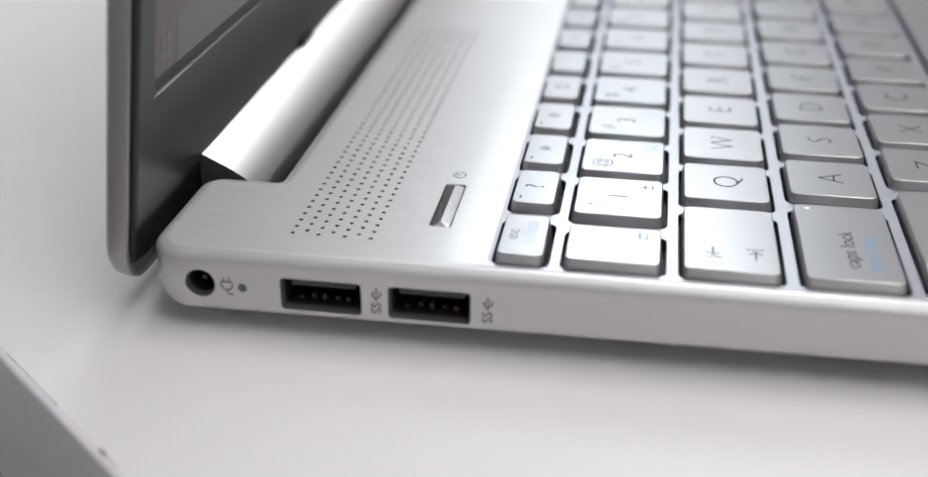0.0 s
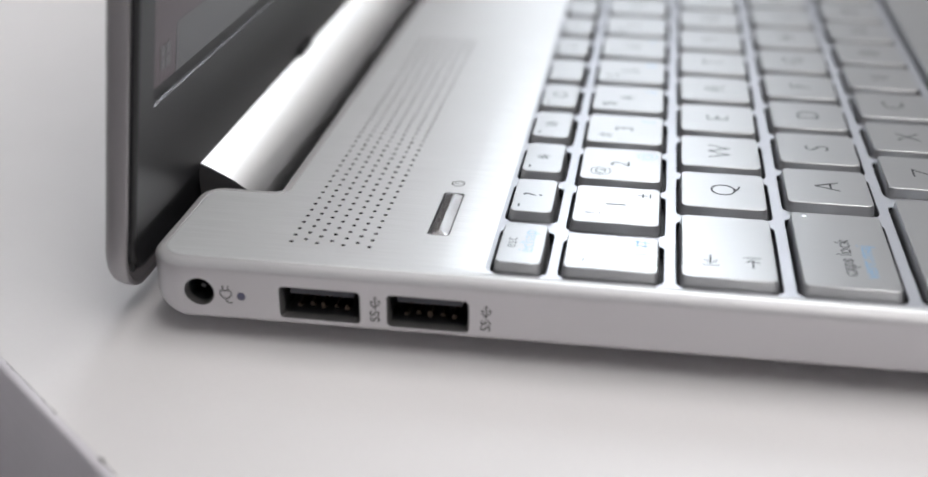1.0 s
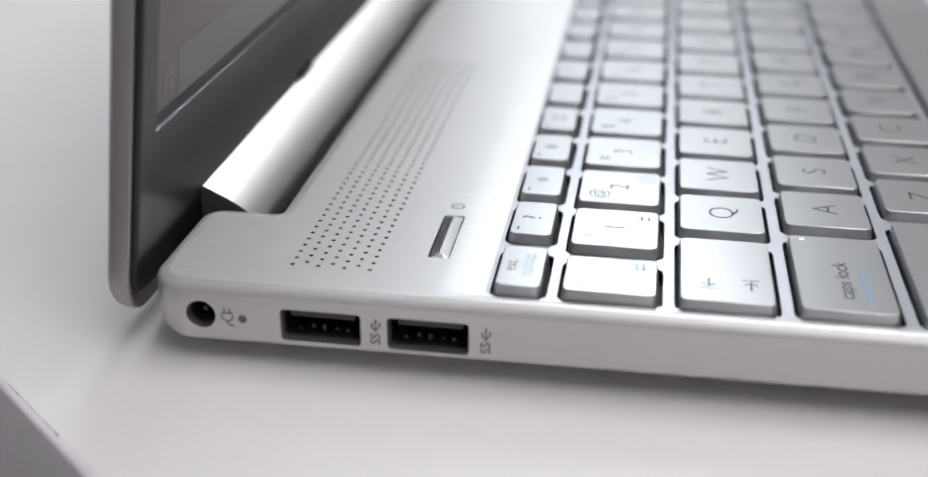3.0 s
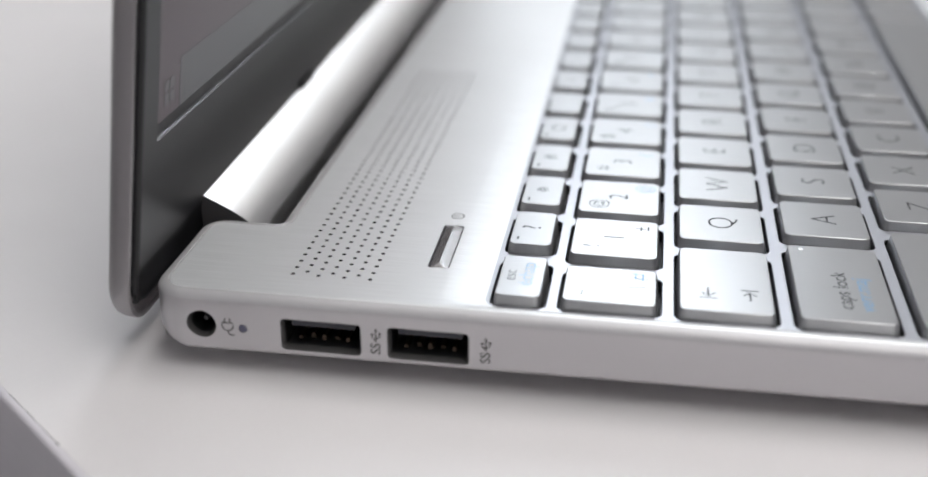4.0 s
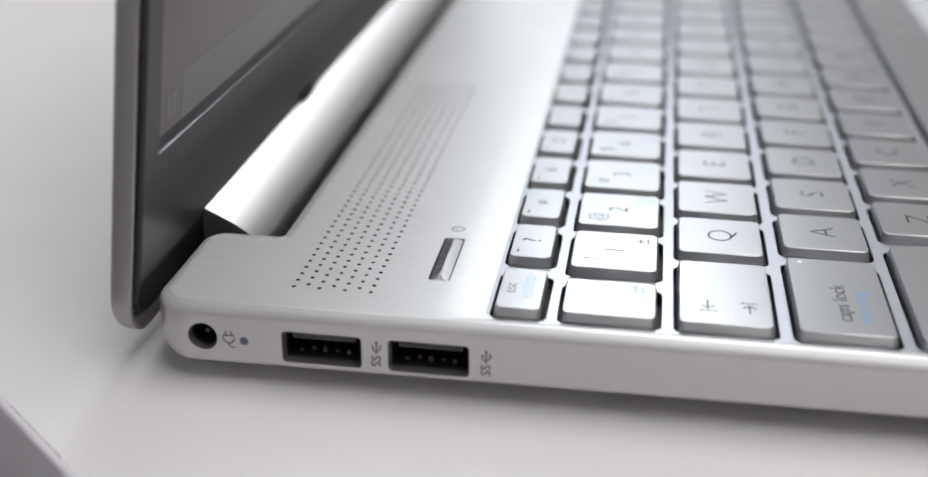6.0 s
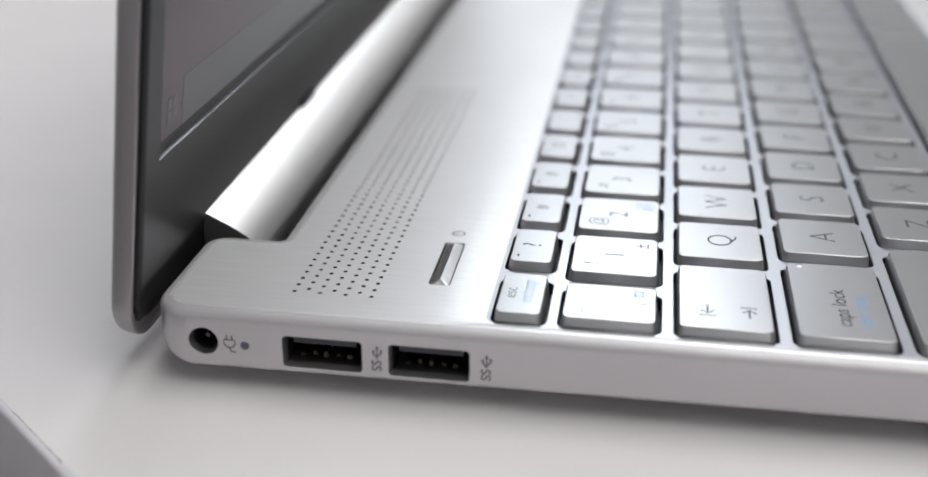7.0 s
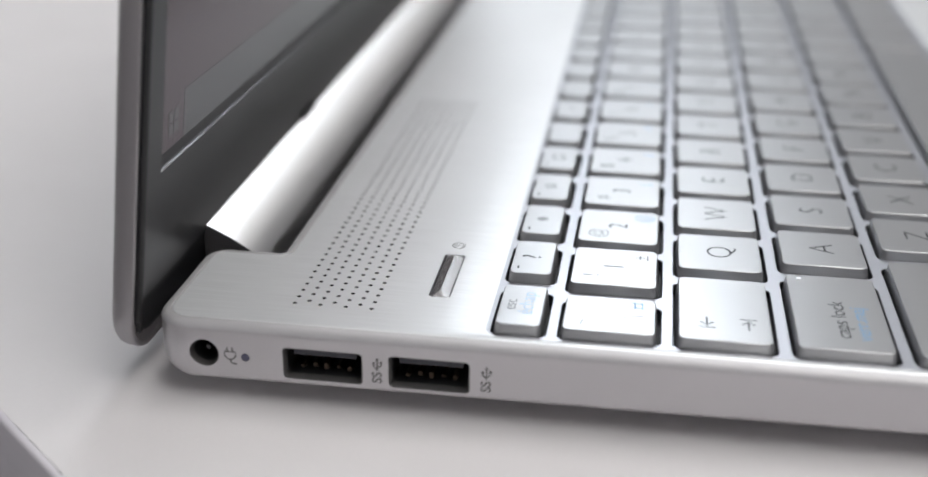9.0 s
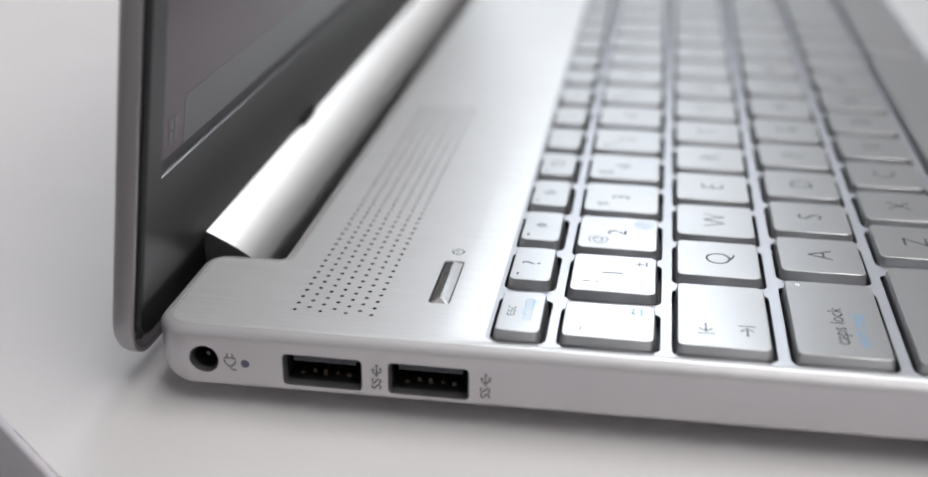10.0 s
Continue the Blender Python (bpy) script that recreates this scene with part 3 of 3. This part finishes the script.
def power_jack():
    bm = bmesh.new()
    a = ring(bm, [(x, 1.5, z) for x, z in disc(*JACK, JACK_R - 0.3, 32)])
    b = ring(bm, [(x, 11, z) for x, z in disc(*JACK, JACK_R - 0.5, 32)])
    bridge(bm, a, b)
    cap(bm, b)
    bmesh.ops.recalc_face_normals(bm, faces=bm.faces)
    bmesh.ops.reverse_faces(bm, faces=bm.faces)
    jack = part("power_jack", bm, DARK, laptop, "round black charging socket", smooth=True)
    bm = bmesh.new()
    vs = [ring(bm, [(x, y, z) for x, z in disc(*JACK, r, 12)]) for r, y in ((0.35, 2.2), (0.5, 2.4), (0.5, 10.9))]
    bridge(bm, vs[0], vs[1]), bridge(bm, vs[1], vs[2]), cap(bm, vs[0])
    bmesh.ops.recalc_face_normals(bm, faces=bm.faces)
    part("pin", bm, CAVITY, jack, smooth=True)
    bm = bmesh.new()
    x, z = LED
    vs = [ring(bm, [(p, y, q) for p, q in disc(x, z, r, 16)]) for r, y in ((0.4, -0.06), (0.66, -0.01), (0.75, 0.1), (0.75, 1.2))]
    for i in range(3):
        bridge(bm, vs[i], vs[i + 1])
    cap(bm, vs[0])
    bmesh.ops.recalc_face_normals(bm, faces=bm.faces)
    part("charge_light", bm, LENS, laptop, "small unlit bluish charging light", smooth=True)
    # plug sign
    bm = bmesh.new()
    cx, cz = -44.35, -5.9
    face = lambda a, b: (cx + 0.92 * (a - cx), -0.012, cz + 0.92 * (b - cz))
    stroke(bm, [(cx - 1.05, cz + 0.75), (cx + 1.05, cz + 0.75), (cx + 1.05, cz - 0.1), (cx + 0.45, cz - 0.8), (cx - 0.45, cz - 0.8), (cx - 1.05, cz - 0.1)], 0.32, face, True)
    for dx in (-0.5, 0.5):
        stroke(bm, [(cx + dx, cz + 0.8), (cx + dx, cz + 1.7)], 0.32, face)
    stroke(bm, [(cx, cz - 0.85), (cx + 0.05, cz - 1.4), (cx + 0.4, cz - 1.65), (cx + 1.2, cz - 1.7)], 0.32, face)
    part("plug_sign", bm, SIDE_INK, laptop, "dark grey plug symbol")


power_jack()


def usb_sign(cx):
    """The letters SS, read upwards, under a three-pronged mark."""
    bm = bmesh.new()
    face = lambda a, b: (cx + 0.88 * (a - cx), -0.012, -6.5 + 0.88 * (b + 6.5))
    lettering(bm, "SS", 2.35, (cx, -0.012, -7.75), (0, 0, 1), (-1, 0, 0), thin=-0.02)
    z = -6.5
    stroke(bm, [(cx, z), (cx, z + 2.5)], 0.3, face)
    stroke(bm, [(cx, z + 0.3), (cx - 0.7, z + 1.0), (cx - 0.7, z + 1.5)], 0.3, face)
    stroke(bm, [(cx, z + 0.6), (cx + 0.75, z + 1.2), (cx + 0.75, z + 1.7)], 0.3, face)
    for c, rad in (((cx - 0.7, z + 1.6), 0.3), ((cx + 0.75, z + 1.8), 0.3)):
        cap(bm, ring(bm, [face(*p) for p in disc(*c, rad, 8)]))
    cap(bm, ring(bm, [face(cx - 0.4, z + 2.3), face(cx + 0.4, z + 2.3), face(cx, z + 2.9)]))
    part("port_sign", bm, SIDE_INK, laptop, "dark grey SS port symbol")


usb_sign(-18.9)
usb_sign(-0.55)

# ---- hinge bar between deck and lid ----
bm = bmesh.new()
PROFILE = [(-60.2, -9.0), (-60.2, 3.62), (-59.0, 3.12), (-57.0, 2.22), (-55.0, 1.27), (-53.2, 0.32), (-51.5, -0.75), (-49.9, -1.95), (-48.5, -3.5), (-47.4, -5.6), (-46.9, -9.0)]
# the ends are cut slightly askew
ends = [ring(bm, [(x, 162 + side * (130.0 + 0.05 * (x + 54.5)), z) for x, z in PROFILE]) for side in (-1, 1)]
bridge(bm, ends[0], ends[1])
cap(bm, ends[0], 1), cap(bm, ends[1], 1)
bmesh.ops.recalc_face_normals(bm, faces=bm.faces)
part("hinge_bar", bm, (BARMETAL, ENDCAP), laptop, "shiny silver hinge bar with dark end cap", smooth=True)

# ---- lid: local x out of the screen, y along it, z up it ----
LID_TILT, LID_TOP = 7.8, 214.0


def lid():
    at = pose(-60.05 * MM, 0, 0, 0, LID_TILT, 0)
    bm = bmesh.new()
    def rim(d, r, lift=0.0):
        return rrect(d, WIDTH - d, -10.0 + d + lift, LID_TOP - d, max(r - d, 0.3), 8)
    lv = [(1.3, -1.4), (0.8, -1.05), (0.4, -1.05), (0.1, -1.25), (0.0, -1.6), (0.0, -3.2), (0.25, -4.3), (0.9, -5.0), (2.2, -5.4), (4.0, -5.5)]
    vs = [ring(bm, [(x, y, z) for y, z in rim(d, 9.5)]) for d, x in lv]
    for a, b in zip(vs, vs[1:]):
        bridge(bm, b, a)
    cap(bm, vs[-1], 0, True)
    cap(bm, vs[0])
    shell = part("lid", bm, LID_SILVER, laptop, "silver lid standing almost upright", True, at)
    # black rim and bezel with the screen's opening
    bm = bmesh.new()
    vs = [ring(bm, [(x, y, z) for y, z in rim(d, 6.5, 4.0)]) for d, x in ((0.85, -1.5), (0.85, -0.4), (1.1, -0.1), (1.7, 0.05), (2.3, 0.0))]
    for a, b in zip(vs, vs[1:]):
        bridge(bm, a, b)
    part("rim", bm, GASKET, shell, "glossy black rubber rim", True)
    bm = bmesh.new()
    S = (8.0, WIDTH - 8.0, 23.6, LID_TOP - 9.0)
    low = 2.4
    frame_loop = [(2.3, low), (WIDTH - 2.3, low), (WIDTH - 2.3, LID_TOP - 2.3), (2.3, LID_TOP - 2.3)]
    o = ring(bm, [(0.0, y, z) for y, z in frame_loop])
    i0 = ring(bm, [(0.0, y, z) for y, z in ((S[0], S[2]), (S[1], S[2]), (S[1], S[3]), (S[0], S[3]))])
    i1 = ring(bm, [(-0.7, y, z) for y, z in ((S[0] + 0.3, S[2] + 0.18), (S[1] - 0.3, S[2] + 0.18), (S[1] - 0.5, S[3] - 0.5), (S[0] + 0.5, S[3] - 0.5))])
    back = ring(bm, [(-0.8, y, z) for y, z in frame_loop])
    fill(bm, [o, i0], (1, 0, 0))
    bridge(bm, o, back)
    for k in range(4):
        f = bm.faces.new((i0[k], i0[(k + 1) % 4], i1[(k + 1) % 4], i1[k]))
        f.material_index = 1 if k == 0 else 0
    # the small rubber stop above the hinge bar
    box(bm, -0.2, 0.9, 98, 108, 3.5, 5.5, 0.4, 2)
    box(bm, -1.0, -0.25, 1.6, WIDTH - 1.6, -4.2, low, 0.1, 2)
    part("bezel", bm, (BEZEL, CHROME, GASKET), shell, "matt dark grey screen bezel")
    bm = bmesh.new()
    def flat(y0, y1, z0, z1, x, mat):
        cap(bm, ring(bm, [(x, y0, z0), (x, y1, z0), (x, y1, z1), (x, y0, z1)]), mat)
    flat(S[0], S[1], S[2], S[3], -0.75, 3)
    flat(S[0] + 0.6, S[1] - 1, S[2] + 2.3, S[3] - 1, -0.72, 0)
    flat(S[0] + 11.4, S[1] - 1, S[2] + 2.3, S[2] + 11.2, -0.69, 1)
    for a in (0, 2.3):
        for b in (0, 2.3):
            flat(S[0] + 4.4 + a, S[0] + 6.4 + a, S[2] + 4.6 + b, S[2] + 6.6 + b, -0.67, 2)
    part("screen", bm, (SCREEN, TASKBAR, ICONS, GASKET), shell, "lit screen with mauve picture and grey taskbar")


lid()
